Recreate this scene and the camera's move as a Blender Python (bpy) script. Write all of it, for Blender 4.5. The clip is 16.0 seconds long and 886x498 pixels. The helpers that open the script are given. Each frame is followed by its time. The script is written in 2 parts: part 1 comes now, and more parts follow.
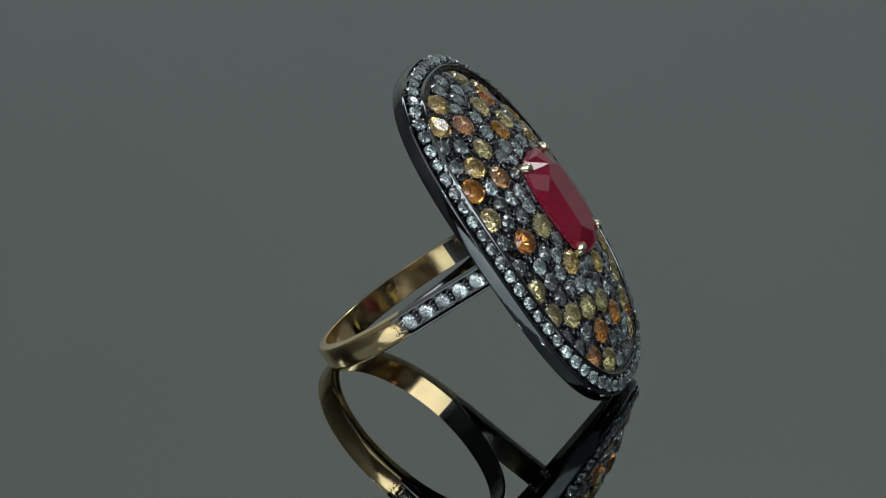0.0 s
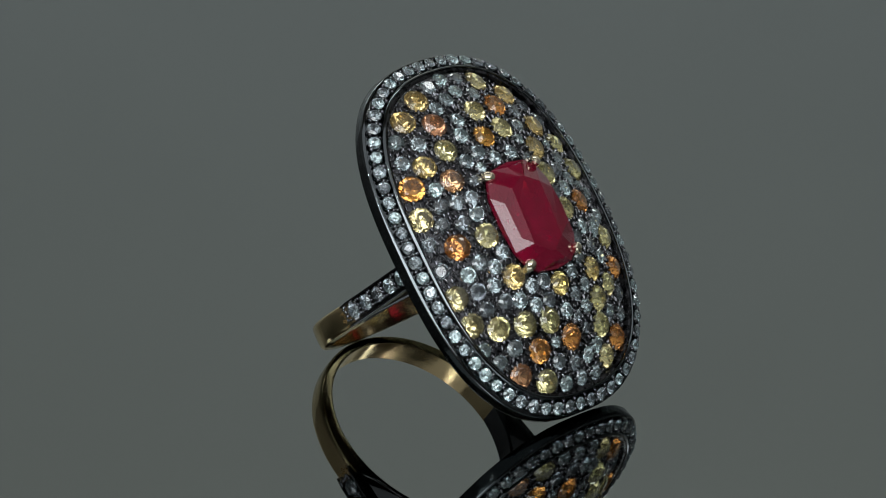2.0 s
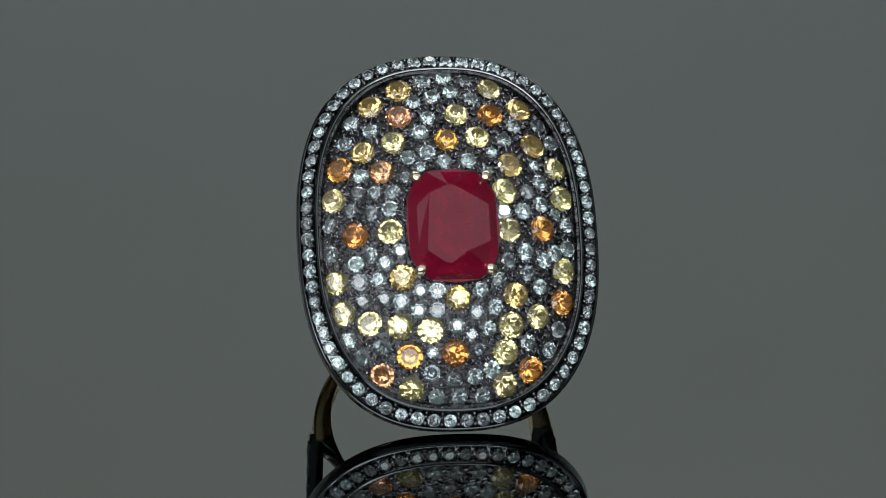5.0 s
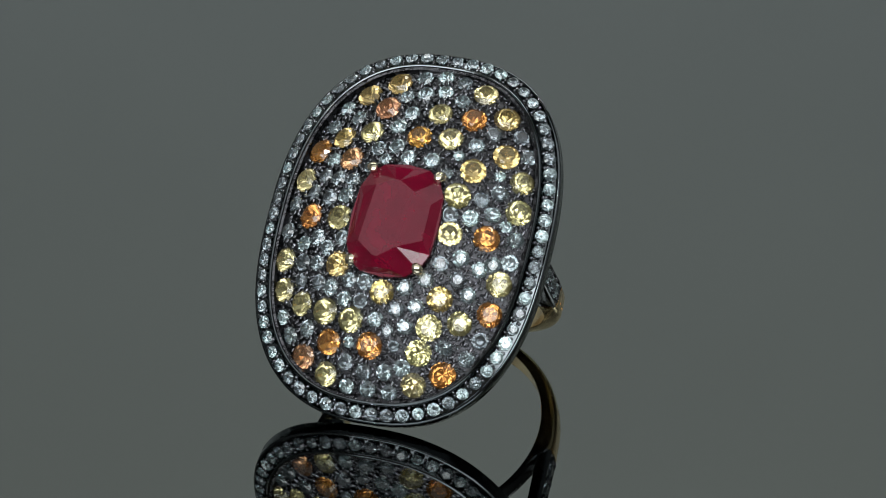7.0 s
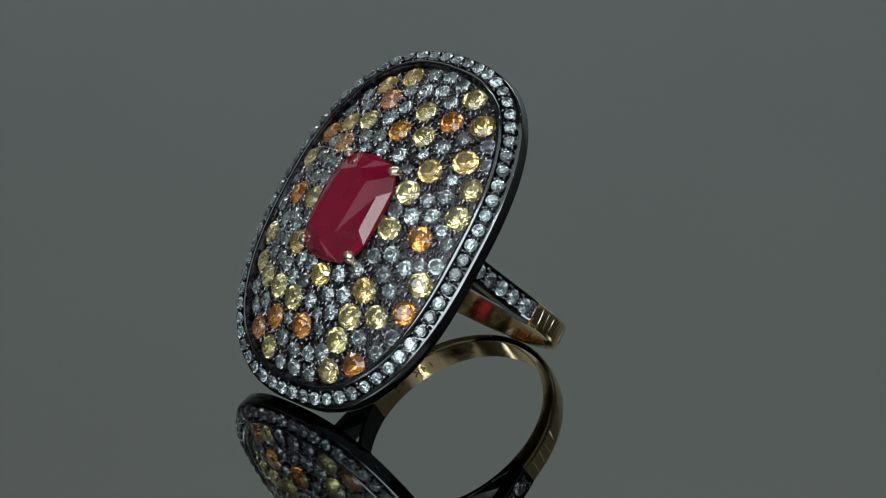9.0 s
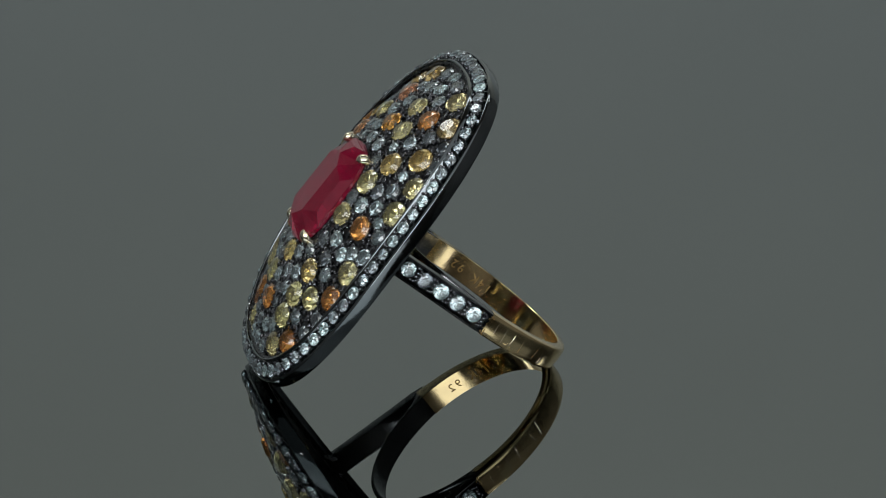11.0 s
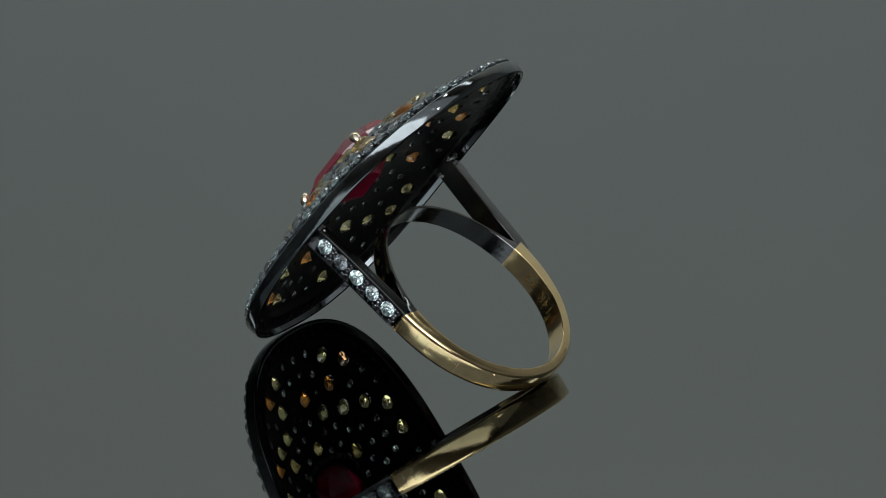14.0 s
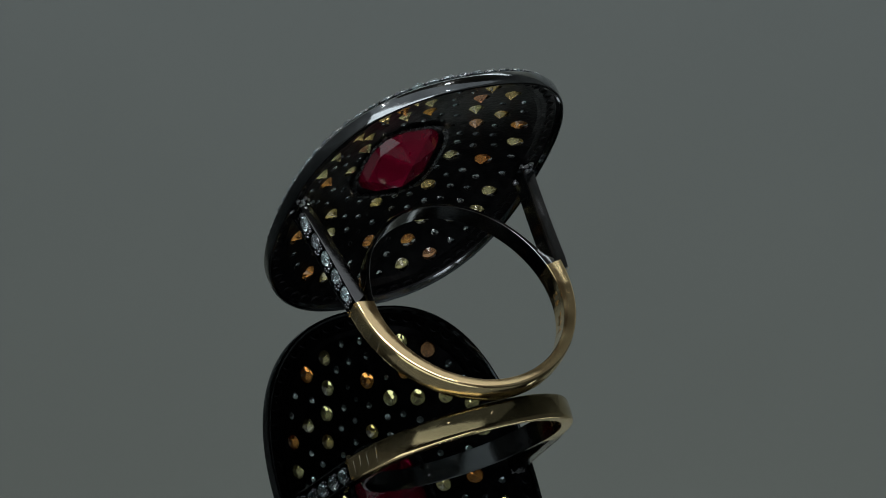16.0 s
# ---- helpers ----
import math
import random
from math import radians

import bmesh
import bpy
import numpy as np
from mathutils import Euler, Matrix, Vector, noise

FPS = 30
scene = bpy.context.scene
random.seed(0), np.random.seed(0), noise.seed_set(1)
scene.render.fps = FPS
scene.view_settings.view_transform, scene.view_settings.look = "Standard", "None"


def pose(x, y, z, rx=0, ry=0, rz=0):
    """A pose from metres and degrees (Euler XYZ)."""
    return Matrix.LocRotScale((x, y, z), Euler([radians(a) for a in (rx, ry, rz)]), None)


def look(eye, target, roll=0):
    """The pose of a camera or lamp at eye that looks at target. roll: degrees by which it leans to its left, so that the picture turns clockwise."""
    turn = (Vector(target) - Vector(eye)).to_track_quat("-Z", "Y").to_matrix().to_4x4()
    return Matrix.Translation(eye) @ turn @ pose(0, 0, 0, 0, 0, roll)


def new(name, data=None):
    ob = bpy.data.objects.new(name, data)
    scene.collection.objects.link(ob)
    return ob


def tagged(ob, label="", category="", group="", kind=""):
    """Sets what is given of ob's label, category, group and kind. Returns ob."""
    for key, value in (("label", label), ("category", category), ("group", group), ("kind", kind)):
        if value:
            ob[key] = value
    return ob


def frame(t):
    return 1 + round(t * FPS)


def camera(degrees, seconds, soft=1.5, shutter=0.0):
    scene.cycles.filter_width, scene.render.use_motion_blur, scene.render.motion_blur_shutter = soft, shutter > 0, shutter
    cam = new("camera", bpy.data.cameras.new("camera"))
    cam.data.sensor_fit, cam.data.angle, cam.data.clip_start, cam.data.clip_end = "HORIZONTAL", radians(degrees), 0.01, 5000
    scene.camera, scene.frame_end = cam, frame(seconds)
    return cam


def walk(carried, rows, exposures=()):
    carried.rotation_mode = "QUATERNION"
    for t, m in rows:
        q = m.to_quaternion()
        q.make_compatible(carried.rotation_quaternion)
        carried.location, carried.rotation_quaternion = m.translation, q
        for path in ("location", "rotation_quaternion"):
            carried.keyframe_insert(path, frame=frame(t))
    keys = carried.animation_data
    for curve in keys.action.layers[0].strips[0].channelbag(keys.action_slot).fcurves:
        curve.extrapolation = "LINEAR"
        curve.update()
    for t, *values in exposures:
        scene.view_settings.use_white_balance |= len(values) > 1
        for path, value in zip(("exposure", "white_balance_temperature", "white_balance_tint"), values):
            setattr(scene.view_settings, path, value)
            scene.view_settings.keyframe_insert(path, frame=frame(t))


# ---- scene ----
# ---- camera: stands still, low over the table ----
ROLL = 1.25
cam = camera(10.0, 16.0, soft=0.55)
EYE = (-0.00019, -0.43266, 0.16601)
AIM = (-0.00019, 0.0, 0.01132)
walk(cam, [(0, look(EYE, AIM, ROLL)), (16, look(EYE, AIM, ROLL))])

# ---- world, studio lights ----
world = bpy.data.worlds.new("studio_dark")
world.use_nodes = True
world.node_tree.nodes["Background"].inputs[0].default_value = (0.75, 0.85, 1.0, 1)
world.node_tree.nodes["Background"].inputs[1].default_value = 0.02
scene.world = world


def softbox(name, eye, target, sx, sy, watts, colour):
    lamp = bpy.data.lights.new(name, "AREA")
    lamp.shape, lamp.size, lamp.size_y = "RECTANGLE", sx, sy
    lamp.energy, lamp.color = watts, colour
    ob = new(name, lamp)
    ob.matrix_world = look(eye, target)
    return ob


softbox("key_softbox", (0, -0.58, 1.0), (0, -0.40, 0.0), 2.35, 1.15, 4.2, (0.93, 0.97, 1.0))
softbox("front_softbox", (-0.22, -1.082, 0.643), (-0.22, 0.038, 0.133), 1.75, 0.565, 11.8, (0.95, 0.98, 1.0))
for x, y, z in ((-0.42, -0.40, 0.62), (0.42, -0.36, 0.62), (-0.15, -0.62, 0.70), (0.20, 0.10, 0.75)):
    softbox("led_lamp", (x, y, z), (0, 0, 0.02), 0.016, 0.016, 0.16 if x > 0.4 else 0.28, (1.0, 0.97, 0.92))
softbox("backdrop_light", (0, 0.62, 1.05), (0, 1.1, 0.45), 1.7, 0.25, 7.6, (0.96, 1.0, 1.0))


# ---- materials ----
def material(name, colour, rough=0.4, metal=0.0, var=0.12, scale=900.0, bump=0.0, bump_scale=3000.0,
             transmission=0.0, ior=1.5, coat=0.0, per_object=0.0, hue=0.0, rough_var=0.0):
    m = bpy.data.materials.new(name)
    m.use_nodes = True
    nt = m.node_tree
    b = nt.nodes["Principled BSDF"]
    tc = nt.nodes.new("ShaderNodeTexCoord")
    big = nt.nodes.new("ShaderNodeTexNoise")
    big.inputs["Scale"].default_value, big.inputs["Detail"].default_value = scale, 4
    nt.links.new(tc.outputs["Object"], big.inputs["Vector"])
    ramp = nt.nodes.new("ShaderNodeMapRange")
    ramp.inputs["From Min"].default_value, ramp.inputs["From Max"].default_value = 0.3, 0.7
    ramp.inputs["To Min"].default_value, ramp.inputs["To Max"].default_value = 1 - var, 1 + var
    nt.links.new(big.outputs["Fac"], ramp.inputs["Value"])
    hsv = nt.nodes.new("ShaderNodeHueSaturation")
    hsv.inputs["Color"].default_value = (*colour, 1)
    value = ramp.outputs["Result"]
    if per_object:
        info = nt.nodes.new("ShaderNodeObjectInfo")
        own = nt.nodes.new("ShaderNodeMapRange")
        own.inputs["To Min"].default_value, own.inputs["To Max"].default_value = 1 - per_object, 1 + per_object
        nt.links.new(info.outputs["Random"], own.inputs["Value"])
        mul = nt.nodes.new("ShaderNodeMath")
        mul.operation = "MULTIPLY"
        nt.links.new(value, mul.inputs[0])
        nt.links.new(own.outputs["Result"], mul.inputs[1])
        value = mul.outputs["Value"]
        if hue:
            shift = nt.nodes.new("ShaderNodeMapRange")
            shift.inputs["To Min"].default_value, shift.inputs["To Max"].default_value = 0.5 + hue, 0.5 - hue
            nt.links.new(info.outputs["Random"], shift.inputs["Value"])
            nt.links.new(shift.outputs["Result"], hsv.inputs["Hue"])
    nt.links.new(value, hsv.inputs["Value"])
    nt.links.new(hsv.outputs["Color"], b.inputs["Base Color"])
    b.inputs["Roughness"].default_value, b.inputs["Metallic"].default_value = rough, metal
    b.inputs["IOR"].default_value, b.inputs["Transmission Weight"].default_value = ior, transmission
    b.inputs["Coat Weight"].default_value = coat
    if rough_var:
        rr = nt.nodes.new("ShaderNodeMapRange")
        rr.inputs["From Min"].default_value, rr.inputs["From Max"].default_value = 0.3, 0.7
        rr.inputs["To Min"].default_value, rr.inputs["To Max"].default_value = rough - rough_var, rough + rough_var
        nt.links.new(big.outputs["Fac"], rr.inputs["Value"])
        nt.links.new(rr.outputs["Result"], b.inputs["Roughness"])
    if bump:
        fine = nt.nodes.new("ShaderNodeTexNoise")
        fine.inputs["Scale"].default_value, fine.inputs["Detail"].default_value = bump_scale, 3
        nt.links.new(tc.outputs["Object"], fine.inputs["Vector"])
        bp = nt.nodes.new("ShaderNodeBump")
        bp.inputs["Strength"].default_value, bp.inputs["Distance"].default_value = bump, 0.0001
        nt.links.new(fine.outputs["Fac"], bp.inputs["Height"])
        nt.links.new(bp.outputs["Normal"], b.inputs["Normal"])
    return m


MIRROR = material("black_acrylic", (0.1755, 0.192, 0.1915), 0.012, 1.0, 0.02, 6.0)
BACKDROP = material("grey_paper_painted_light", (0.42, 0.44, 0.42), 0.9, 0, 0.05, 4.0, 0.1, 300)
GREY_WALL = material("grey_studio_cloth", (0.20, 0.20, 0.197), 0.95, 0, 0.1, 8.0, 0.2, 400)
SOUTH_WALL = material("brown_studio_cloth", (0.13, 0.112, 0.095), 0.95, 0, 0.2, 12.0, 0.2, 400)
RHODIUM = material("black_rhodium", (0.150, 0.166, 0.175), 0.10, 1.0, 0.2, 300.0, 0.06, 2500, rough_var=0.05)
SATIN = material("satin_black_rhodium", (0.145, 0.150, 0.155), 0.15, 1.0, 0.3, 260.0, 0.10, 2600, rough_var=0.06)
PAVE = material("oxidised_silver", (0.058, 0.059, 0.064), 0.27, 1.0, 0.8, 1500.0, 1.0, 3500, rough_var=0.14)
GRAIN = material("silver_grain", (0.17, 0.175, 0.19), 0.25, 1.0, 0.7, 2200.0, 0.7, 5000)
SILVER = material("rough_silver_solder", (0.42, 0.43, 0.45), 0.3, 1.0, 0.4, 1500.0, 0.6, 4000)
BACKSIDE = material("blackened_silver", (0.011, 0.011, 0.012), 0.42, 1.0, 0.4, 900.0, 0.5, 3000, rough_var=0.1)
PALE_GOLD = material("pale_gold", (0.96, 0.86, 0.66), 0.12, 1.0, 0.06, 350.0, 0.05, 2200, rough_var=0.05)
GOLD = material("yellow_gold", (0.98, 0.75, 0.41), 0.15, 1.0, 0.10, 500.0, 0.07, 1500, rough_var=0.08)
ENGRAVED = material("engraved_gold", (0.30, 0.19, 0.07), 0.4, 1.0, 0.2, 2500.0, 0.3, 4000)
YELLOW = material("pale_yellow_sapphire", (0.94, 0.85, 0.43), 0.045, 0, 0.12, 900.0, transmission=0.92, ior=1.76, per_object=0.06, hue=0.012)
GOLDEN = material("golden_sapphire", (0.94, 0.73, 0.29), 0.045, 0, 0.12, 900.0, transmission=0.92, ior=1.76, per_object=0.06, hue=0.012)
ORANGE = material("orange_sapphire", (0.94, 0.46, 0.11), 0.045, 0, 0.12, 900.0, transmission=0.92, ior=1.76, per_object=0.06, hue=0.012)
PEACH = material("peach_sapphire", (0.93, 0.50, 0.26), 0.045, 0, 0.12, 900.0, transmission=0.92, ior=1.76, per_object=0.06, hue=0.012)
DIAMOND = material("icy_diamond", (0.43, 0.52, 0.55), 0.07, 0, 0.25, 1400.0, transmission=0.90, ior=2.0, per_object=0.5, hue=0.03)
RUBY = material("ruby", (0.28, 0.005, 0.035), 0.03, 0, 0.2, 500.0, transmission=0.42, ior=1.77)



def painted_light(m, low, high, z0, z1):
    """Uneven light put into the paper's colour, from low at z0 to high at z1."""
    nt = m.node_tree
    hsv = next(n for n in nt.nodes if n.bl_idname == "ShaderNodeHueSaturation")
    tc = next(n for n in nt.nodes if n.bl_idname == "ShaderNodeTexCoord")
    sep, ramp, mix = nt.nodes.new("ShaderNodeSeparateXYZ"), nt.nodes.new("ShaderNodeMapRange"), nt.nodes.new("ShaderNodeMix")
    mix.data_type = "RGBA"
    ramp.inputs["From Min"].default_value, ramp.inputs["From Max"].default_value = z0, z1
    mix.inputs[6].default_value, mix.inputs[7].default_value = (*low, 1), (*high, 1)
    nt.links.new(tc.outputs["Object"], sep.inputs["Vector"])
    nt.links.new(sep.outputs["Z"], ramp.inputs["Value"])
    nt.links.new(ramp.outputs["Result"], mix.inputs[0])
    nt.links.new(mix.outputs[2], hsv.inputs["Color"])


# cool below, warmer and darker above: the light's drift painted into the paper
painted_light(BACKDROP, (0.414, 0.444, 0.436), (0.412, 0.409, 0.361), 0.28, 0.66)

MM = 0.001
CREASE = radians(33)   # sharper edges than this stay crisp


# ---- mesh helpers ----
def part(name, bm, mat, parent=None, label="", smooth=True, at=None):
    me = bpy.data.meshes.new(name)
    bm.normal_update()
    if smooth:
        for e in bm.edges:
            e.smooth = len(e.link_faces) != 2 or e.calc_face_angle() < CREASE
    bm.to_mesh(me)
    bm.free()
    for p in me.polygons:
        p.use_smooth = smooth
    for one in (mat if isinstance(mat, (list, tuple)) else [mat]):
        me.materials.append(one)
    ob = new(name, me)
    ob.parent = parent
    if at is not None:
        ob.matrix_basis = at
    if label:
        tagged(ob, label)
    return ob


def piece(name, me, parent, at, label=""):
    """One more object on a shared mesh."""
    ob = new(name, me)
    ob.parent = parent
    ob.matrix_basis = at
    if label:
        tagged(ob, label)
    return ob


def box(x0, y0, z0, x1, y1, z1):
    bm = bmesh.new()
    bmesh.ops.create_cube(bm, size=1)
    bmesh.ops.transform(bm, verts=bm.verts, matrix=Matrix.LocRotScale(
        ((x0 + x1) / 2, (y0 + y1) / 2, (z0 + z1) / 2), None, (x1 - x0, y1 - y0, z1 - z0)))
    return bm


def loft(rings, closed_rings=False, cap=False):
    """A skin over rings of equally many points; rings in millimetres."""
    bm = bmesh.new()
    vs = [[bm.verts.new([c * MM for c in p]) for p in ring] for ring in rings]
    n = len(vs[0])
    pairs = list(zip(vs, vs[1:])) + ([(vs[-1], vs[0])] if closed_rings else [])
    for a, b in pairs:
        for i in range(n):
            bm.faces.new((a[i], a[(i + 1) % n], b[(i + 1) % n], b[i]))
    if cap:
        bm.faces.new(vs[0][::-1])
        bm.faces.new(vs[-1])
    bmesh.ops.recalc_face_normals(bm, faces=bm.faces)
    return bm


# ---- the studio ----
tagged(part("floor", box(-1.2, -1.2, -0.005, 1.2, 1.2, 0), MIRROR, smooth=False),
       "glossy black mirror acrylic sheet under the ring", "display surface", kind="structure")
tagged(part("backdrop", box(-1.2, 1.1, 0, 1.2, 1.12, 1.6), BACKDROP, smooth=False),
       "mid-grey paper studio backdrop, uneven light put into its colour", "backdrop", kind="structure")
tagged(part("wall_south", box(-1.2, -1.22, 0, 1.2, -1.2, 1.6), SOUTH_WALL, smooth=False),
       "dark brown cloth studio wall", "wall", kind="structure")
tagged(part("wall_west", box(-1.22, -1.2, 0, -1.2, 1.12, 1.6), GREY_WALL, smooth=False),
       "grey cloth studio wall", "wall", kind="structure")
tagged(part("wall_east", box(1.2, -1.2, 0, 1.22, 1.12, 1.6), GREY_WALL, smooth=False),
       "grey cloth studio wall", "wall", kind="structure")
tagged(part("ceiling", box(-1.22, -1.22, 1.6, 1.22, 1.12, 1.62), SOUTH_WALL, smooth=False),
       "dark brown studio ceiling", "ceiling", kind="structure")

from mathutils import geometry

# ---- the ring: an empty on the turning axis; its head's space has u across, v along the finger, n outwards ----
ring = tagged(new("ring"), "gold ring with dark gem-set oval plate and ruby on black acrylic", "ring")
HEAD = pose(0.008253, -0.002789, 0.015848, 53.35, -0.02, 76.31)
GEM_SEAT = HEAD @ pose(0, 0, -0.00010)
rnd = random.Random(4)


def oval(a, b, p=2.5, count=128):
    """Points of a rounded oval, evenly spaced along its edge."""
    fine = []
    for i in range(2000):
        t = 2 * math.pi * i / 2000
        c, s = math.cos(t), math.sin(t)
        fine.append((a * math.copysign(abs(c) ** (2 / p), c), b * math.copysign(abs(s) ** (2 / p), s)))
    way = [0.0]
    for q, r in zip(fine, fine[1:] + fine[:1]):
        way.append(way[-1] + math.dist(q, r))
    out, j = [], 0
    for i in range(count):
        goal = way[-1] * i / count
        while way[j + 1] < goal:
            j += 1
        f = (goal - way[j]) / (way[j + 1] - way[j])
        q, r = fine[j], fine[(j + 1) % 2000]
        out.append((q[0] + f * (r[0] - q[0]), q[1] + f * (r[1] - q[1])))
    return out


def dome(u, v):
    return 2.51 - 0.0238 * u * u - 0.0145 * v * v


def rim_height(v):
    return -0.40 - 0.0027 * v * v


SHELL = 0.55
RIM_V = -0.05   # the rim sits a little off the dome's middle


def build_rim():
    n = 160
    prof = [(11.62, 15.72, -0.92), (11.64, 15.74, 0.20), (11.70, 15.80, 0.33), (11.80, 15.90, 0.36), (11.92, 16.02, 0.28), (11.98, 16.08, 0.16),
            (12.10, 16.20, -0.36), (13.12, 17.20, -0.90), (13.17, 17.26, -0.62), (13.24, 17.32, -0.58), (13.37, 17.42, -0.64),
            (13.44, 17.47, -0.74), (13.46, 17.38, -1.72), (13.40, 17.30, -1.86), (13.26, 17.14, -1.92),
            (13.12, 16.96, -1.84), (13.04, 16.88, -1.40), (12.98, 16.84, -1.24), (12.14, 16.24, -1.06)]
    rings = [[(u, v + RIM_V, rim_height(v) + h) for u, v in oval(a, b, count=n)] for a, b, h in prof]
    bm = loft(rings, closed_rings=True)
    bm.faces.ensure_lookup_table()
    for f in bm.faces:
        f.material_index = 1 if f.index >= 16 * n or f.normal.z < -0.9 else 0
    return part("rim", bm, [RHODIUM, BACKSIDE], ring, "polished black rhodium rim with a channel of diamonds", at=HEAD)


rim = build_rim()


def cut_stone(name, mat, sides=8, crown=0.36, table=0.56, depth=1.0):
    """A round cut stone of radius 1 mm: table, crown facets, thin girdle, pavilion."""
    bm = bmesh.new()
    tb = [bm.verts.new((table * MM * math.cos(2 * math.pi * i / sides), table * MM * math.sin(2 * math.pi * i / sides), crown * MM)) for i in range(sides)]
    m = sides * 2
    mid = [bm.verts.new((0.80 * MM * math.cos(2 * math.pi * (i + 0.5) / sides), 0.80 * MM * math.sin(2 * math.pi * (i + 0.5) / sides), crown * 0.58 * MM)) for i in range(sides)]
    g1 = [bm.verts.new((MM * math.cos(2 * math.pi * i / m), MM * math.sin(2 * math.pi * i / m), 0.03 * MM)) for i in range(m)]
    g2 = [bm.verts.new((MM * math.cos(2 * math.pi * i / m), MM * math.sin(2 * math.pi * i / m), -0.05 * MM)) for i in range(m)]
    low = [bm.verts.new((0.42 * MM * math.cos(2 * math.pi * (i + 0.5) / sides), 0.42 * MM * math.sin(2 * math.pi * (i + 0.5) / sides), -0.60 * depth * MM)) for i in range(sides)]
    tip = bm.verts.new((0, 0, -depth * MM))
    bm.faces.new(tb)
    for i in range(sides):
        j = (i + 1) % sides
        bm.faces.new((tb[i], mid[i], tb[j]))
        a, b, c = g1[2 * i], g1[2 * i + 1], g1[(2 * i + 2) % m]
        bm.faces.new((tb[i], g1[2 * i], mid[i]))
        bm.faces.new((mid[i], a, b))
        bm.faces.new((mid[i], b, c))
        bm.faces.new((tb[j], mid[i], c))
        d, e, f = g2[2 * i], g2[2 * i + 1], g2[(2 * i + 2) % m]
        bm.faces.new((d, e, b, a))
        bm.faces.new((e, f, c, b))
        bm.faces.new((low[i], e, d))
        bm.faces.new((low[i], f, e))
        bm.faces.new((low[i], low[j], f))
        bm.faces.new((tip, low[j], low[i]))
    bmesh.ops.recalc_face_normals(bm, faces=bm.faces)
    me = bpy.data.meshes.new(name)
    bm.to_mesh(me)
    bm.free()
    me.materials.append(mat)
    return me


def seat(u, v, h, nu, nv, size, turn=0.0):
    """Pose of a stone on the plate: in mm, with the slope of the surface there."""
    z = Vector((nu, nv, 1)).normalized()
    q = Vector((0, 0, 1)).rotation_difference(z)
    return Matrix.Translation((u * MM, v * MM, h * MM)) @ q.to_matrix().to_4x4() @ Matrix.Rotation(turn, 4, "Z") @ Matrix.Diagonal((size, size, size, 1))


PALE_AT = [
    (4.4, 13.7), (1.1, 10.9), (2.8, 8.6), (-4.7, 8.3), (9.8, 5.9), (-10.2, 3.3), (4.9, 3.3), (10.2, 3.1), (-5.5, -0.2),
    (5.1, -0.3), (10.0, -3.7), (-10.3, -4.3), (-9.8, -7.0), (7.4, -7.9), (-7.6, -8.2), (-5.0, -8.7), (4.9, -8.8),
    (-2.3, -9.2), (4.3, -11.1), (4.2, -13.8), (-4.1, -14.0)]
GOLDEN_AT = [
    (-3.8, 13.6), (-6.4, 12.2), (6.9, 11.7), (7.9, 8.0), (-7.4, 7.6), (5.6, 5.9), (-4.6, -4.5), (5.4, -6.2),
    (0.2, -6.5)]
ORANGE_AT = [
    (4.2, 10.9), (-0.0, 8.3), (-9.5, 6.2), (-8.5, -0.2), (8.2, 0.0), (9.7, -6.5), (-0.2, -11.2), (-4.2, -11.3),
    (6.6, -12.5)]
PEACH_AT = [
    (-4.0, 10.9), (-5.9, 5.5), (-6.6, -12.7)]
WHITE_UPPER = [
    (0.3, 14.8), (-1.6, 14.5), (2.2, 14.5), (0.8, 13.3), (-0.9, 12.8), (2.6, 12.6), (-2.6, 12.3), (-8.2, 10.7),
    (-1.5, 10.6), (8.6, 10.2), (6.3, 9.9), (-6.6, 9.7), (-2.3, 9.1), (-8.9, 8.7), (9.7, 8.5), (5.2, 8.4), (-1.8, 7.1),
    (4.0, 7.1), (-3.5, 6.7), (1.8, 6.2), (-0.4, 6.1), (7.9, 6.0), (-2.5, 5.7), (-7.7, 5.3), (3.5, 5.2), (-3.9, 4.8),
    (8.3, 4.4), (-8.1, 3.7)]
WHITE_MIDDLE = [
    (-6.6, 3.5), (-5.1, 3.4), (7.0, 3.4), (8.2, 2.3), (-8.8, 2.1), (-5.4, 1.9), (-7.0, 1.6), (6.5, 1.5), (9.5, 1.5),
    (4.7, 1.4), (-10.6, 1.0), (10.5, 0.6), (-10.7, -1.6), (10.5, -1.6), (-4.7, -2.1), (-7.2, -2.2), (9.2, -2.2),
    (6.5, -2.3), (-8.6, -2.8), (8.2, -2.9), (-6.0, -3.1), (4.9, -3.1), (6.6, -4.2), (-8.3, -4.5), (-6.7, -4.5),
    (3.9, -4.8), (7.7, -5.3), (-3.1, -5.8)]
WHITE_LOWER = [
    (-1.6, -5.8), (2.2, -5.8), (-6.2, -6.2), (-8.1, -6.2), (-4.8, -6.6), (3.5, -7.3), (-3.3, -7.5), (-1.7, -7.5),
    (1.8, -7.8), (-0.0, -8.9), (9.3, -8.9), (2.8, -9.1), (-9.4, -9.4), (1.3, -9.7), (6.4, -10.2), (-6.6, -10.3),
    (8.4, -10.7), (2.0, -10.9), (-8.3, -11.0), (-2.2, -11.1), (3.0, -12.6), (-2.3, -12.8), (1.5, -13.2), (-0.4, -13.4),
    (-1.9, -14.8), (0.1, -14.8), (2.1, -14.8)]
SMALL = {(1.3, -9.7), (-2.5, 5.7), (7.9, 6.0), (-3.9, 4.8), (4.0, 7.1), (2.0, -10.9), (-2.2, -11.1), (9.5, 1.5), (3.5, 5.2)}

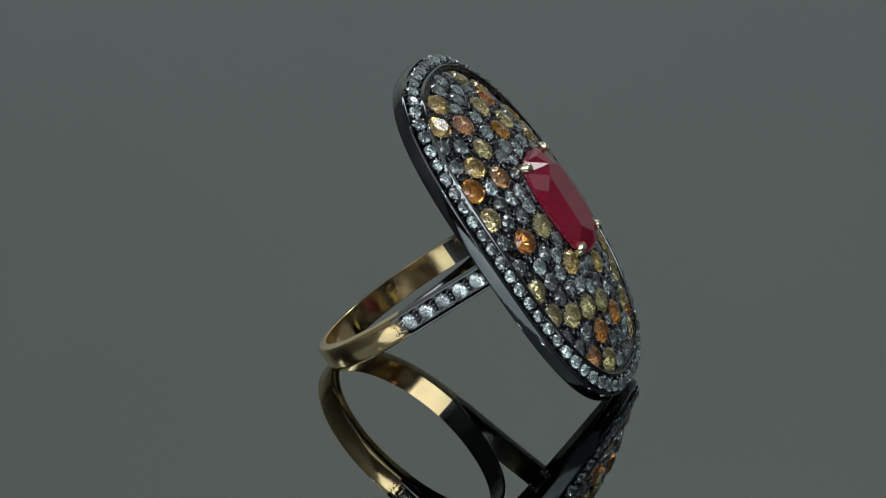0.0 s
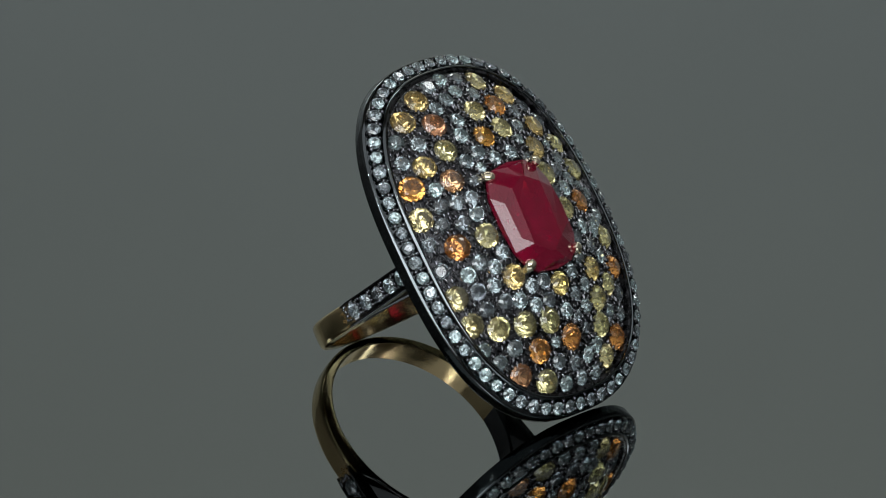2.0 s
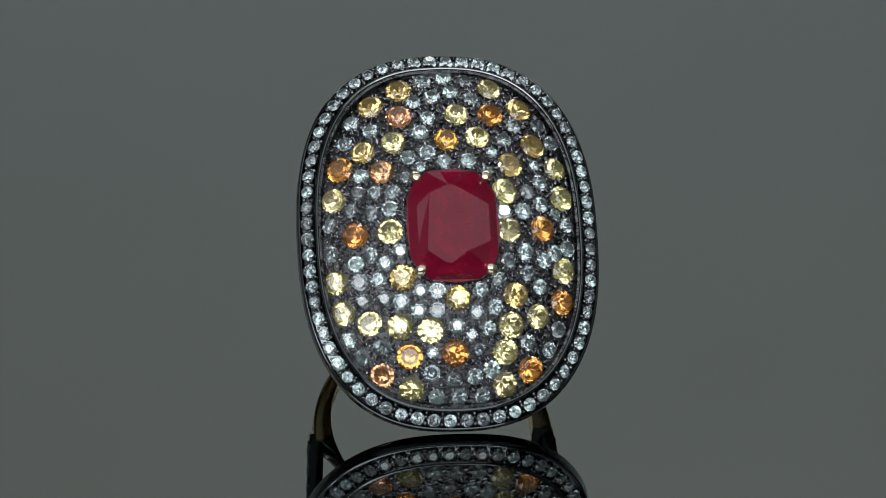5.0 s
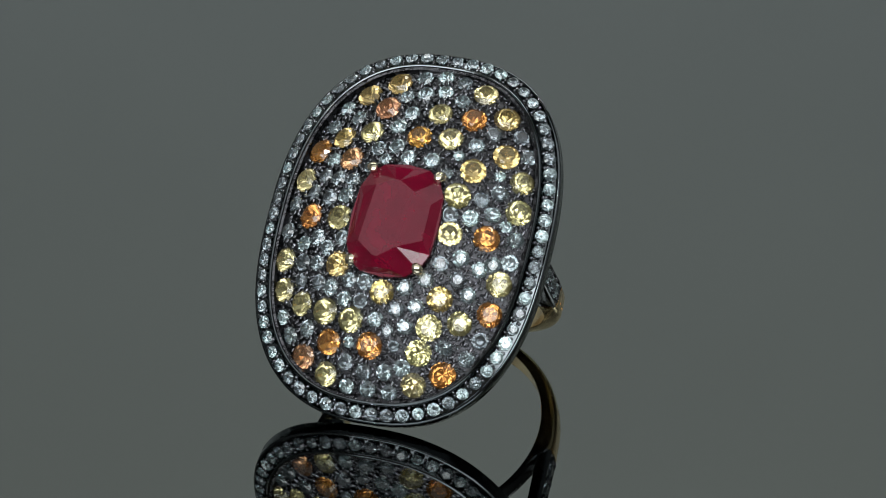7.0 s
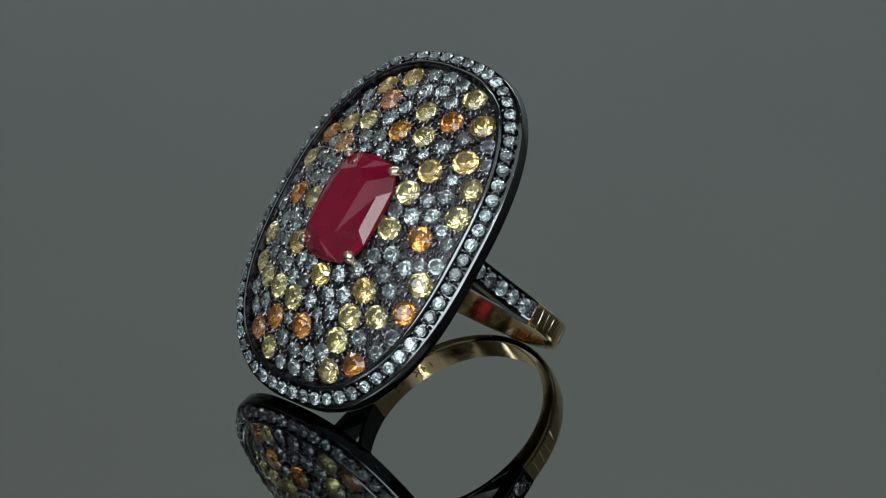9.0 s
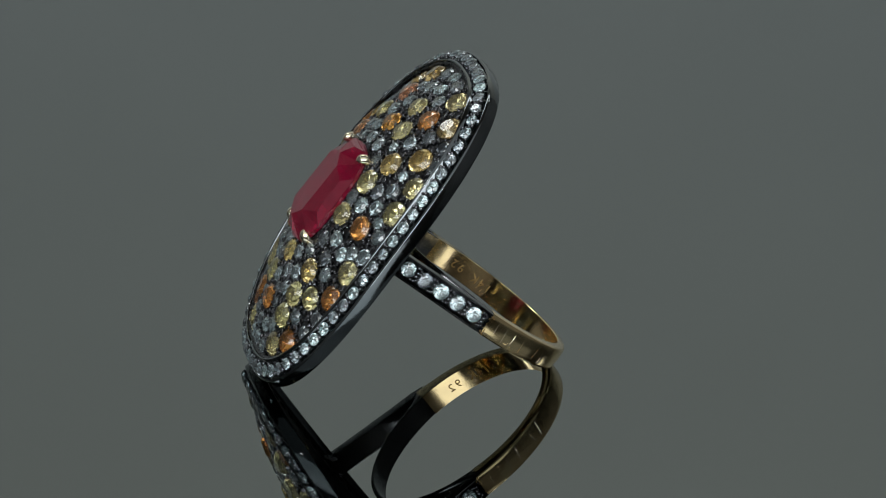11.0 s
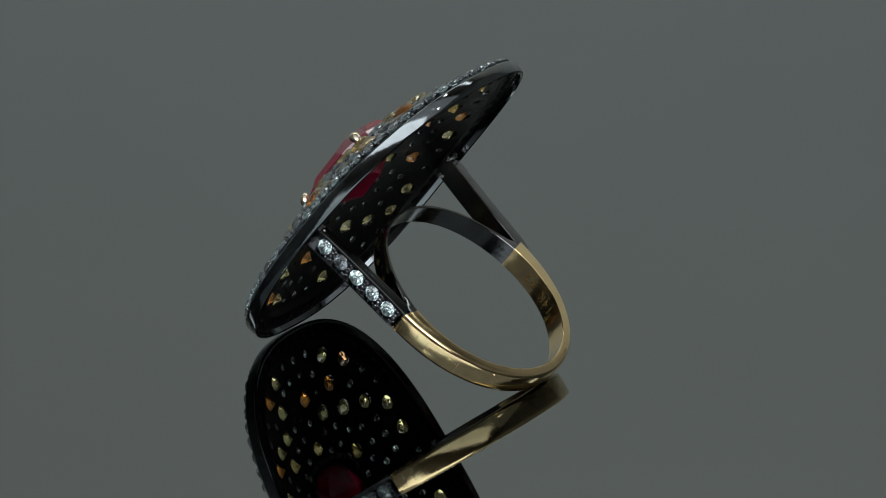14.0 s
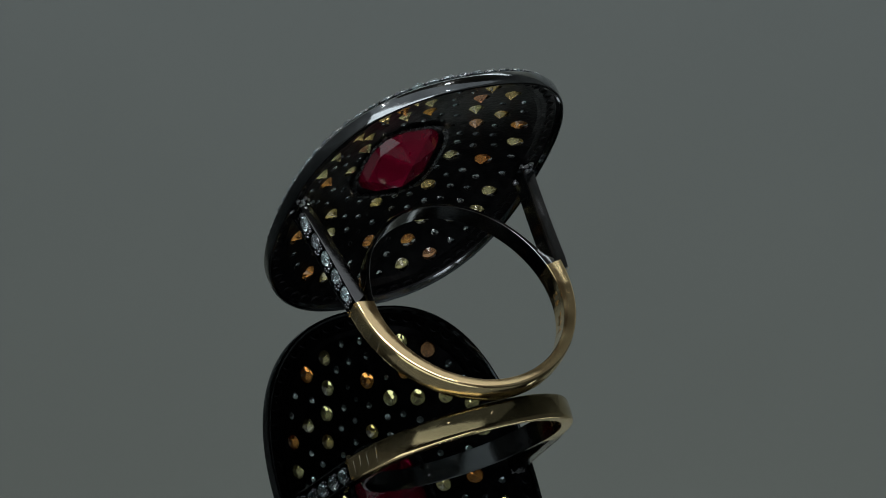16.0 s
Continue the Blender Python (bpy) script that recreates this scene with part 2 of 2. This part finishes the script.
KINDS = (("yellow_sapphire", PALE_AT, YELLOW, 1.18, "round pale yellow sapphire"),
         ("golden_sapphire", GOLDEN_AT, GOLDEN, 1.18, "round golden yellow sapphire"),
         ("orange_sapphire", ORANGE_AT, ORANGE, 1.19, "round deep orange sapphire"),
         ("peach_sapphire", PEACH_AT, PEACH, 1.18, "round peach pink sapphire"),
         ("diamond", WHITE_UPPER + WHITE_MIDDLE + WHITE_LOWER, DIAMOND, 0.78, "small round icy white diamond"))
stones = []   # kind, u, v, radius of all stones on the dome
for kind, (name, where, mat, radius, label) in enumerate(KINDS):
    for u, v in where:
        stones.append((kind, u, v, radius * rnd.uniform(0.95, 1.05) * (0.72 if (u, v) in SMALL else 1)))


def drilled_sheet(outline, hole_edge, share, height, flip):
    """A domed sheet with a round hole for every stone and one for the ruby: vertices and faces in mm, and each hole's ring."""
    pts, edges = [], []

    def loop(ring):
        base = len(pts)
        pts.extend(ring)
        edges.extend((base + i, base + (i + 1) % len(ring)) for i in range(len(ring)))
        return list(range(base, base + len(ring)))

    bores = [(u, v, share * r * (0.7 if flip and kind == 4 else 1)) for kind, u, v, r in stones]
    outer = loop(outline)
    middle = loop(hole_edge)
    rings = [loop([(u + r * math.cos(i * math.pi / 7), v + r * math.sin(i * math.pi / 7)) for i in range(14)]) for u, v, r in bores]
    for i in range(-22, 23):
        for j in range(-30, 31):
            x, y = i * 0.5, j * 0.5
            if abs(x / 10.9) ** 2.5 + abs(y / 15.0) ** 2.5 > 1 or abs(x / 3.8) ** 2.9 + abs(y / 4.9) ** 2.9 < 1:
                continue
            if all(math.hypot(x - u, y - v) > r + 0.15 for u, v, r in bores):
                pts.append((x, y))
    out, _, tris, origin, _, _ = geometry.delaunay_2d_cdt([Vector(p) for p in pts], edges, [], 1, 1e-5)
    where = {}
    for new_index, olds in enumerate(origin):
        for o in olds:
            where[o] = new_index
    faces = []
    for t in tris:
        x, y = sum(out[i].x for i in t) / len(t), sum(out[i].y for i in t) / len(t)
        if abs(x / hole_a) ** 2.9 + abs(y / hole_b) ** 2.9 < 1 or any(math.hypot(x - u, y - v) < r * 0.97 for u, v, r in bores):
            continue
        faces.append(tuple(reversed(t)) if flip else tuple(t))
    verts = [(p.x, p.y, height(p.x, p.y)) for p in out]
    pick = lambda ring: [where[i] for i in ring]
    return verts, faces, pick(outer), pick(middle), [pick(r) for r in rings]


hole_a, hole_b = 3.6, 4.5


def build_plate():
    edge, hole = oval(11.25, 15.35, count=150), oval(hole_a, hole_b, 2.9, 48)
    top = drilled_sheet(edge, hole, 0.93, dome, False)
    low = drilled_sheet(edge, hole, 0.60, lambda u, v: dome(u, v) - SHELL, True)
    verts, faces, kinds = list(top[0]), list(top[1]), [0] * len(top[1])
    shift = len(verts)
    verts += low[0]
    faces += [tuple(i + shift for i in f) for f in low[1]]
    kinds += [1] * len(low[1])
    for a, b in zip([top[3]] + top[4], [low[3]] + low[4]):
        for i in range(len(a)):
            j = (i + 1) % len(a)
            faces.append((a[j], a[i], b[i] + shift, b[j] + shift))
            kinds.append(0)
    # groove round the dome, closed below
    last = top[2]
    for a, b, h in ((11.42, 15.52, 0.18), (11.63, 15.73, 0.22), (11.62, 15.72, -0.95)):
        base = len(verts)
        verts += [(u, v + RIM_V, rim_height(v) + h) for u, v in oval(a, b, count=150)]
        ring_now = list(range(base, base + 150))
        for i in range(150):
            j = (i + 1) % 150
            faces.append((last[i], ring_now[i], ring_now[j], last[j]))
            kinds.append(0)
        last = ring_now
    for i in range(150):
        j = (i + 1) % 150
        faces.append((last[i], low[2][i] + shift, low[2][j] + shift, last[j]))
        kinds.append(1)
    me = bpy.data.meshes.new("sheet")
    me.from_pydata([tuple(c * MM for c in p) for p in verts], [], faces)
    me.polygons.foreach_set("material_index", kinds)
    bm = bmesh.new()
    bm.from_mesh(me)
    bpy.data.meshes.remove(me)
    return part("setting_plate", bm, [PAVE, BACKSIDE], ring, "domed blackened silver plate drilled and set with gems", smooth=False, at=HEAD)


plate = build_plate()
CUTS = ((8, 0.36, 0.56, 1.0), (8, 0.34, 0.64, 0.80), (10, 0.30, 0.62, 0.94), (7, 0.40, 0.60, 0.92))
meshes = [[cut_stone(name, mat, *cut) for cut in CUTS] for name, _, mat, _, _ in KINDS]
for kind, u, v, r in stones:
    tilt = [rnd.uniform(-0.06, 0.06) for _ in range(2)]
    piece(KINDS[kind][0], rnd.choice(meshes[kind][:1] + meshes[kind]), plate, seat(u, v, dome(u, v) + 0.10, 0.0476 * u + tilt[0], 0.0290 * v + tilt[1], r, rnd.uniform(0, 6.28)), KINDS[kind][4])

rim_stones = [cut_stone("rim_diamond", DIAMOND, *cut) for cut in (CUTS[0], CUTS[2], CUTS[3])]


def outward(u, v):
    """Direction across the rim at a point of it."""
    d = Vector((math.copysign(abs(u / 12.7) ** 1.5, u) / 12.7, math.copysign(abs(v / 16.78) ** 1.5, v) / 16.78))
    return d.normalized()


for u, v in oval(12.66, 16.78, count=66):
    d = outward(u, v) * 0.56
    tilt = [rnd.uniform(-0.09, 0.09) for _ in range(2)]
    piece("rim_diamond", rnd.choice(rim_stones), rim, seat(u, v + RIM_V, rim_height(v) - 0.10, d.x + tilt[0], d.y + tilt[1], 0.60 * rnd.uniform(0.90, 1.05), rnd.uniform(0, 6.28)),
          "small round white diamond in the rim")


def beads(spots, radius):
    """Little grains of metal, one low ball a spot, as one mesh."""
    ball = bmesh.new()
    bmesh.ops.create_icosphere(ball, subdivisions=1, radius=radius * MM)
    vs, fs = [v.co.copy() for v in ball.verts], [[v.index for v in f.verts] for f in ball.faces]
    ball.free()
    verts, faces = [], []
    for u, v, h, k, a, s in [(*p, 0.0, 1.0)[:6] for p in spots]:
        base = len(verts)
        c, d = math.cos(a), math.sin(a)
        verts += [((q.x * s * c - q.y * d) * k + u * MM, (q.x * s * d + q.y * c) * k + v * MM, q.z * k + h * MM) for q in vs]
        faces += [[i + base for i in f] for f in fs]
    bm = bmesh.new()
    me = bpy.data.meshes.new("tmp")
    me.from_pydata(verts, [], faces)
    bm.from_mesh(me)
    bpy.data.meshes.remove(me)
    return bm


spots = []
for _, u, v, r in stones:
    first = rnd.uniform(0, 6.28)
    count = 7 if r > 1 else 5
    for i in range(count):
        a = first + (i + rnd.uniform(-0.25, 0.25)) * 2 * math.pi / count
        for d in (0.06, 0.46):
            x, y = u + (r + d) * math.cos(a + d * 0.9), v + (r + d) * math.sin(a + d * 0.9)
            if abs(x / 11.1) ** 2.5 + abs(y / 15.2) ** 2.5 > 1 or abs(x / 4.0) ** 3 + abs(y / 5.1) ** 3 < 1:
                continue
            if any(math.hypot(x - p, y - q) < s * 0.96 for _, p, q, s in stones):
                continue
            spots.append((x, y, dome(x, y) + 0.10, rnd.uniform(0.65, 1.1), a, rnd.uniform(1.3, 2.2)))
near = [(u, v, r) for _, u, v, r in stones]
tries, filled = 0, [(p[0], p[1]) for p in spots]
cells = {}
for p in filled:
    cells.setdefault((int(p[0] // 0.4), int(p[1] // 0.4)), []).append(p)
while tries < 30000:
    tries += 1
    x, y = rnd.uniform(-11.2, 11.2), rnd.uniform(-15.3, 15.3)
    if abs(x / 11.1) ** 2.5 + abs(y / 15.2) ** 2.5 > 1 or abs(x / 4.25) ** 2.9 + abs(y / 5.35) ** 2.9 < 1:
        continue
    cx, cy = int(x // 0.4), int(y // 0.4)
    if any(math.dist((x, y), p) < 0.38 for i in (-1, 0, 1) for j in (-1, 0, 1) for p in cells.get((cx + i, cy + j), ())):
        continue
    if any(math.hypot(x - u, y - v) < r * 1.0 for u, v, r in near):
        continue
    cells.setdefault((cx, cy), []).append((x, y))
    spots.append((x, y, dome(x, y) + rnd.uniform(-0.08, 0.06), rnd.uniform(0.5, 1.0), rnd.uniform(0, 3.14), rnd.uniform(1.0, 2.4)))
tagged(part("pave_grain", beads(spots, 0.19), GRAIN, plate, "tiny dark silver beads holding the stones"), kind="stuff")
rim_spots = []
for i, (u, v) in enumerate(oval(12.66, 16.78, count=132)):
    if i % 2:
        for k in (0.966, 0.984, 1.016):
            rim_spots.append((u * k, v * k + RIM_V, rim_height(v) - 0.16 - (k - 1) * 8.5, rnd.uniform(0.8, 1.3), math.atan2(v, u), 1.3))


def collars(spots, radius, tube):
    """Small flat rings round the drilled holes, as one mesh."""
    verts, faces = [], []
    for u, v, h in spots:
        base = len(verts)
        for i in range(12):
            a = i * math.pi / 6
            for k in range(5):
                b = k * 2 * math.pi / 5
                r = radius + tube * math.cos(b)
                verts.append(((u + r * math.cos(a)) * MM, (v + r * math.sin(a)) * MM, (h + tube * math.sin(b)) * MM))
        for i in range(12):
            for k in range(5):
                faces.append([base + i * 5 + k, base + i * 5 + (k + 1) % 5, base + (i + 1) % 12 * 5 + (k + 1) % 5, base + (i + 1) % 12 * 5 + k])
    me = bpy.data.meshes.new("tmp")
    me.from_pydata(verts, [], faces)
    bm = bmesh.new()
    bm.from_mesh(me)
    bpy.data.meshes.remove(me)
    return bm


tagged(part("rim_backing", collars([(u, v + RIM_V, rim_height(v) - 1.12) for u, v in oval(12.62, 16.6, count=66)], 0.46, 0.11), BACKSIDE, rim,
            "row of drilled holes behind the rim"), kind="stuff")
tagged(part("rim_grain", beads(rim_spots, 0.16), GRAIN, rim, "tiny dark silver beads between the rim diamonds"), kind="stuff")


# ---- ruby and its prongs ----
def build_ruby():
    n = 16
    bm = bmesh.new()

    def layer(a, b, p, h, twist=0.0, count=n):
        out = []
        for i in range(count):
            t = 2 * math.pi * (i + twist) / count
            c, s = math.cos(t), math.sin(t)
            out.append(bm.verts.new((a * MM * math.copysign(abs(c) ** (2 / p), c), b * MM * math.copysign(abs(s) ** (2 / p), s), h * MM)))
        return out

    top = [bm.verts.new((u * MM, v * MM, 3.95 * MM)) for u, v in
           ((1.15, -2.7), (1.6, 2.5), (0.1, 3.4), (-0.4, 3.45), (-2.05, 2.7), (-2.5, -2.6), (-0.9, -3.75), (-0.4, -3.8))]
    steps = [bm.verts.new((u * MM, v * MM, 3.46 * MM)) for u, v in
             ((3.2, -1.7), (3.2, 1.7), (0.9, 4.7), (-0.9, 4.7), (-3.2, 1.7), (-3.2, -1.7), (-0.9, -4.7), (0.9, -4.7))]
    girdle = layer(4.15, 5.28, 2.85, 2.75)
    girdle_low = layer(4.15, 5.28, 2.85, 2.44)
    pav = layer(3.1, 4.0, 2.6, 1.05, 0.5, 8)
    keel = [bm.verts.new((0, 1.6 * MM, -0.3 * MM)), bm.verts.new((0, -1.6 * MM, -0.3 * MM))]
    bm.faces.new(top)
    for i in range(4):
        p, q, r = top[(2 * i + 1) % 8], top[(2 * i + 2) % 8], top[2 * i]
        g = [girdle[(4 * i + k) % n] for k in range(5)]
        a, b, h = steps[2 * i], steps[2 * i + 1], girdle[(4 * i - 1) % n]
        for f in ((r, a, b, p), (r, h, a), (a, h, g[0], g[1], b), (b, g[1], p), (p, g[1], g[2]), (p, g[2], q), (q, g[2], g[3])):
            bm.faces.new(f)
    for i in range(8):
        j = (i + 1) % 8
        a, b, c = girdle_low[2 * i], girdle_low[2 * i + 1], girdle_low[(2 * i + 2) % n]
        bm.faces.new((pav[i], b, a))
        bm.faces.new((pav[i], c, b))
        bm.faces.new((pav[i], pav[j], c))
    for i in range(n):
        j = (i + 1) % n
        bm.faces.new((girdle[i], girdle_low[i], girdle_low[j], girdle[j]))
    for i in range(8):
        j = (i + 1) % 8
        upper = i in (0, 1, 2)
        lower = i in (4, 5, 6)
        if upper:
            bm.faces.new((pav[i], keel[0], pav[j]))
        elif lower:
            bm.faces.new((pav[i], keel[1], pav[j]))
        elif i == 3:
            bm.faces.new((pav[3], keel[0], keel[1], pav[4]))
        else:
            bm.faces.new((pav[7], keel[1], keel[0], pav[0]))
    bmesh.ops.recalc_face_normals(bm, faces=bm.faces)
    return part("ruby", bm, RUBY, ring, "cushion-cut translucent dark red ruby", smooth=False, at=GEM_SEAT)


def build_prong(u, v):
    """A short gold wire with a rounded head that leans over the stone."""
    rings = []
    path = [(0.12, 1.35, 0.34), (0.10, 2.0, 0.36), (0.05, 2.55, 0.42), (-0.02, 2.88, 0.52), (-0.10, 3.16, 0.49), (-0.16, 3.36, 0.34), (-0.18, 3.44, 0.12)]
    su, sv = math.copysign(1, u), math.copysign(1, v)
    for out, h, r in path:
        rings.append([(u + su * out + r * math.cos(i * math.pi / 6), v + sv * out + r * math.sin(i * math.pi / 6), h) for i in range(12)])
    return part("prong", loft(rings, cap=True), PALE_GOLD, ring, "small rounded pale gold prong", at=GEM_SEAT)


build_ruby()
for u, v in ((3.3, 4.55), (-3.2, 4.6), (3.3, -4.25), (-3.2, -4.25)):
    build_prong(u, v)

collar = [[(u, v, h) for u, v in oval(a, b, 2.9, 64)] for a, b, h in
          ((3.95, 5.05, 2.35), (4.15, 5.25, 2.35), (4.25, 5.35, 2.05), (4.32, 5.42, 1.3), (3.9, 5.0, 1.3))]
part("collar", loft(collar, closed_rings=True), PAVE, ring, "dark silver collar round the ruby", at=GEM_SEAT)

# ---- shank ----
def lean(h, u=0.0):
    """The shank leans and twists a little against the plate."""
    return -0.18 + 0.027 * (h + 3.0) + 0.016 * u


BAND_U, BAND_H = 0.10, -14.45


def arc(inner, outer, width, start, end, steps, shift=lambda f: -0.06):
    """A band bent round the finger: D-shaped section, angles in degrees from +u towards +n."""
    rings = []
    for i in range(steps + 1):
        f = i / steps
        a = radians(start + (end - start) * f)
        ri, ro, w = inner(f), outer(f), width(f) / 2
        k = min(1.0, ro - ri)
        half = [(ri + 0.05, w), (ro - 0.34 * k, w), (ro - 0.20 * k, w - 0.06), (ro - 0.09 * k, w - 0.20), (ro - 0.03 * k, w - 0.45)]
        sec = [(ri, -w + 0.05), (ri, w - 0.05)] + half + [(ro, 0)] + [(r, -y) for r, y in reversed(half)]
        rings.append([(BAND_U + r * math.cos(a), y + lean(BAND_H + r * math.sin(a), BAND_U + r * math.cos(a)) + shift(f), BAND_H + r * math.sin(a)) for r, y in sec])
    return loft(rings, cap=True)


def band_inside(f):
    """Inner radius of the gold band, from one joint (0) to the other (1)."""
    return 9.4 - 0.35 * math.sin(math.pi * f)


def band_outside(f):
    return 11.33 - 1.33 * math.sin(math.pi * f) ** 0.8


band = part("band", arc(band_inside, band_outside, lambda f: 2.27 + 0.1 * math.sin(math.pi * f), 7.4, -191.5, 72, lambda f: -0.06 + 0.28 * math.sin(math.pi * f)), GOLD, ring,
            "polished yellow gold band", at=HEAD)
part("gallery_arch", arc(lambda f: 9.4 + 0.6 * math.sin(math.pi * f) ** 2, lambda f: 9.8 + 0.6 * math.sin(math.pi * f) ** 2 + 1.45 * abs(2 * f - 1) ** 13, lambda f: 2.2 - 0.2 * math.sin(math.pi * f), 7.45, 168.45, 56),
     SATIN, ring, "blackened arch under the plate", at=HEAD)


def engrave(text, start, step):
    """Letters cut into the inside of the band, each a mesh of its own."""
    for k, ch in enumerate(text):
        if ch == " ":
            continue
        cu = bpy.data.curves.new("engraving", "FONT")
        cu.body, cu.size, cu.extrude, cu.align_x, cu.align_y = ch, 1.15 * MM, 0.015 * MM, "CENTER", "CENTER"
        tmp = new("engraving", cu)
        me = bpy.data.meshes.new_from_object(tmp.evaluated_get(bpy.context.evaluated_depsgraph_get()))
        bpy.data.objects.remove(tmp)
        me.materials.clear()
        me.materials.append(ENGRAVED)
        a = radians(start - step * k)
        reach = band_inside((7.4 - start + step * k) / 198.9) - 0.012
        u, h = BAND_U + reach * math.cos(a), BAND_H + reach * math.sin(a)
        x, y = Vector((math.sin(a), 0, -math.cos(a))), Vector((0, -1, 0))
        m = Matrix((x, y, x.cross(y))).transposed().to_4x4()
        m.translation = (u * MM, (lean(h, u) + 0.05) * MM, h * MM)
        piece("engraved_letter", me, band, m)


engrave("14K 92", -150.5, 4.9)


def scratch(angle, slant, length):
    """Fine nick across the band's outside, its glint modelled as a pale raised thread."""
    rings = []
    for i in range(7):
        y = length * (i / 6 - 0.5)
        a = radians(angle + slant * y)
        r = band_outside((7.4 - angle) / 198.9) - 0.035 * (abs(y) / 0.7) ** 2 - 0.004
        u, h = BAND_U + r * math.cos(a), BAND_H + r * math.sin(a)
        rings.append([(u + 0.022 * math.cos(b) * math.sin(a) + 0.022 * math.sin(b) * math.cos(a), y + lean(h, u), h - 0.022 * math.cos(b) * math.cos(a) + 0.022 * math.sin(b) * math.sin(a))
                      for b in (0.0, 1.57, 3.14, 4.71)])
    part("scratch", loft(rings, cap=True), PALE_GOLD, band, "fine scratch, its glint put in as pale gold", at=Matrix())


for angle, slant, length in ((2.0, 0.6, 1.3), (-3.5, 0.9, 1.5), (-9.0, 0.3, 1.1), (-15.5, 1.1, 1.4), (-27.0, -0.5, 1.0), (-33.0, 0.8, 1.3)):
    scratch(angle, slant, length)


def arm_face(h):
    """Distance of an arm's outer face from the middle, at height h."""
    return 11.35 + 0.06 * (h + 12.9) + 0.0035 * (h + 12.9) ** 2


def build_shoulder(side):
    """A straight black arm from the band up to the plate, with a channel for five stones."""
    rings = []
    for f in [i / 10 for i in range(11)]:
        h = -13.05 + 11.5 * f
        out = arm_face(h) - (0.12 if f == 0 else 0)
        t = 1.35 - 0.2 * f
        w = 1.11 - (0.06 if f == 0 else 0)
        sec = [(out - t, -w + 0.1), (out - t, w - 0.1), (out - t + 0.1, w), (out - 0.1, w), (out, w - 0.06), (out, w - 0.20), (out - 0.86, w - 0.28),
               (out - 0.86, -w + 0.28), (out, -w + 0.20), (out, -w + 0.06), (out - 0.1, -w), (out - t + 0.1, -w)]
        rings.append([(side * x, y - 0.05 + lean(h, side * x), h) for x, y in sec])
    return part("shoulder", loft(rings, cap=True), SATIN, ring, "straight black arm with a row of five diamonds", at=HEAD)


arm_stone = cut_stone("arm_diamond", DIAMOND)
for side in (1, -1):
    arm = build_shoulder(side)
    grains = []
    for i in range(5):
        h = -3.55 - 1.97 * i
        out = arm_face(h)
        m = Matrix.Translation((side * (out - 0.12) * MM, lean(h, side * out) * MM, h * MM)) @ Matrix.Rotation(side * math.pi / 2, 4, "Y") @ Matrix.Rotation(rnd.uniform(0, 6.28), 4, "Z")
        piece("arm_diamond", arm_stone, arm, m @ Matrix.Diagonal((0.74, 0.74, 0.74, 1)), "round white diamond")
        for y in (-0.6, 0.6):
            grains.append((side * (out - 0.05), y + lean(h, side * out), h - 0.95, 1.0))
            grains.append((side * (out - 0.12), y * 0.3 + lean(h, side * out), h - 0.98, 1.2))
            grains.append((side * (out - 0.05), y * 1.05 + lean(h, side * out), h + rnd.uniform(-0.75, -0.6), 0.9))
            grains.append((side * (out - 0.10), y * 0.8 + lean(h, side * out), h - 1.15, 0.9))
    tagged(part("arm_grain", beads(grains, 0.17), GRAIN, arm, "tiny dark silver beads beside the stones"), kind="stuff")


# ---- rough solder at the joints of the gold and black metal ----
for side in (1, -1):
    specks = []
    for i in range(16):
        h = -13.05 + rnd.gauss(-0.05, 0.16)
        specks.append((side * (arm_face(h) - rnd.uniform(0.04, 0.12)), rnd.uniform(-1.05, 0.95) + lean(h, side * 11.3), h, rnd.uniform(0.5, 1.2), rnd.uniform(0, 3), rnd.uniform(1, 1.8)))
    tagged(part("solder", beads(specks, 0.08), ENGRAVED, band, "grainy brown solder seam"), kind="stuff")
    blobs = []
    for i in range(26):
        h = rnd.uniform(-2.6, -1.5)
        blobs.append((side * (arm_face(h) - rnd.uniform(-0.1, 1.3)), rnd.choice((-1, 1)) * rnd.uniform(0.75, 1.12) + lean(h, side * 12.0), h, rnd.uniform(0.7, 1.6), rnd.uniform(0, 3), rnd.uniform(1, 2)))
    tagged(part("solder", beads(blobs, 0.15), SILVER, rim, "rough silver solder where an arm meets the plate"), kind="stuff")


# ---- the ring turns once round with its stand ----
def turn(t):
    return math.degrees(-0.238232 * t - 0.0004876 * t ** 2)


def motions():
    walk(ring, [(i * 0.5, pose(0, 0, 0, 0, 0, turn(i * 0.5))) for i in range(33)])


motions()
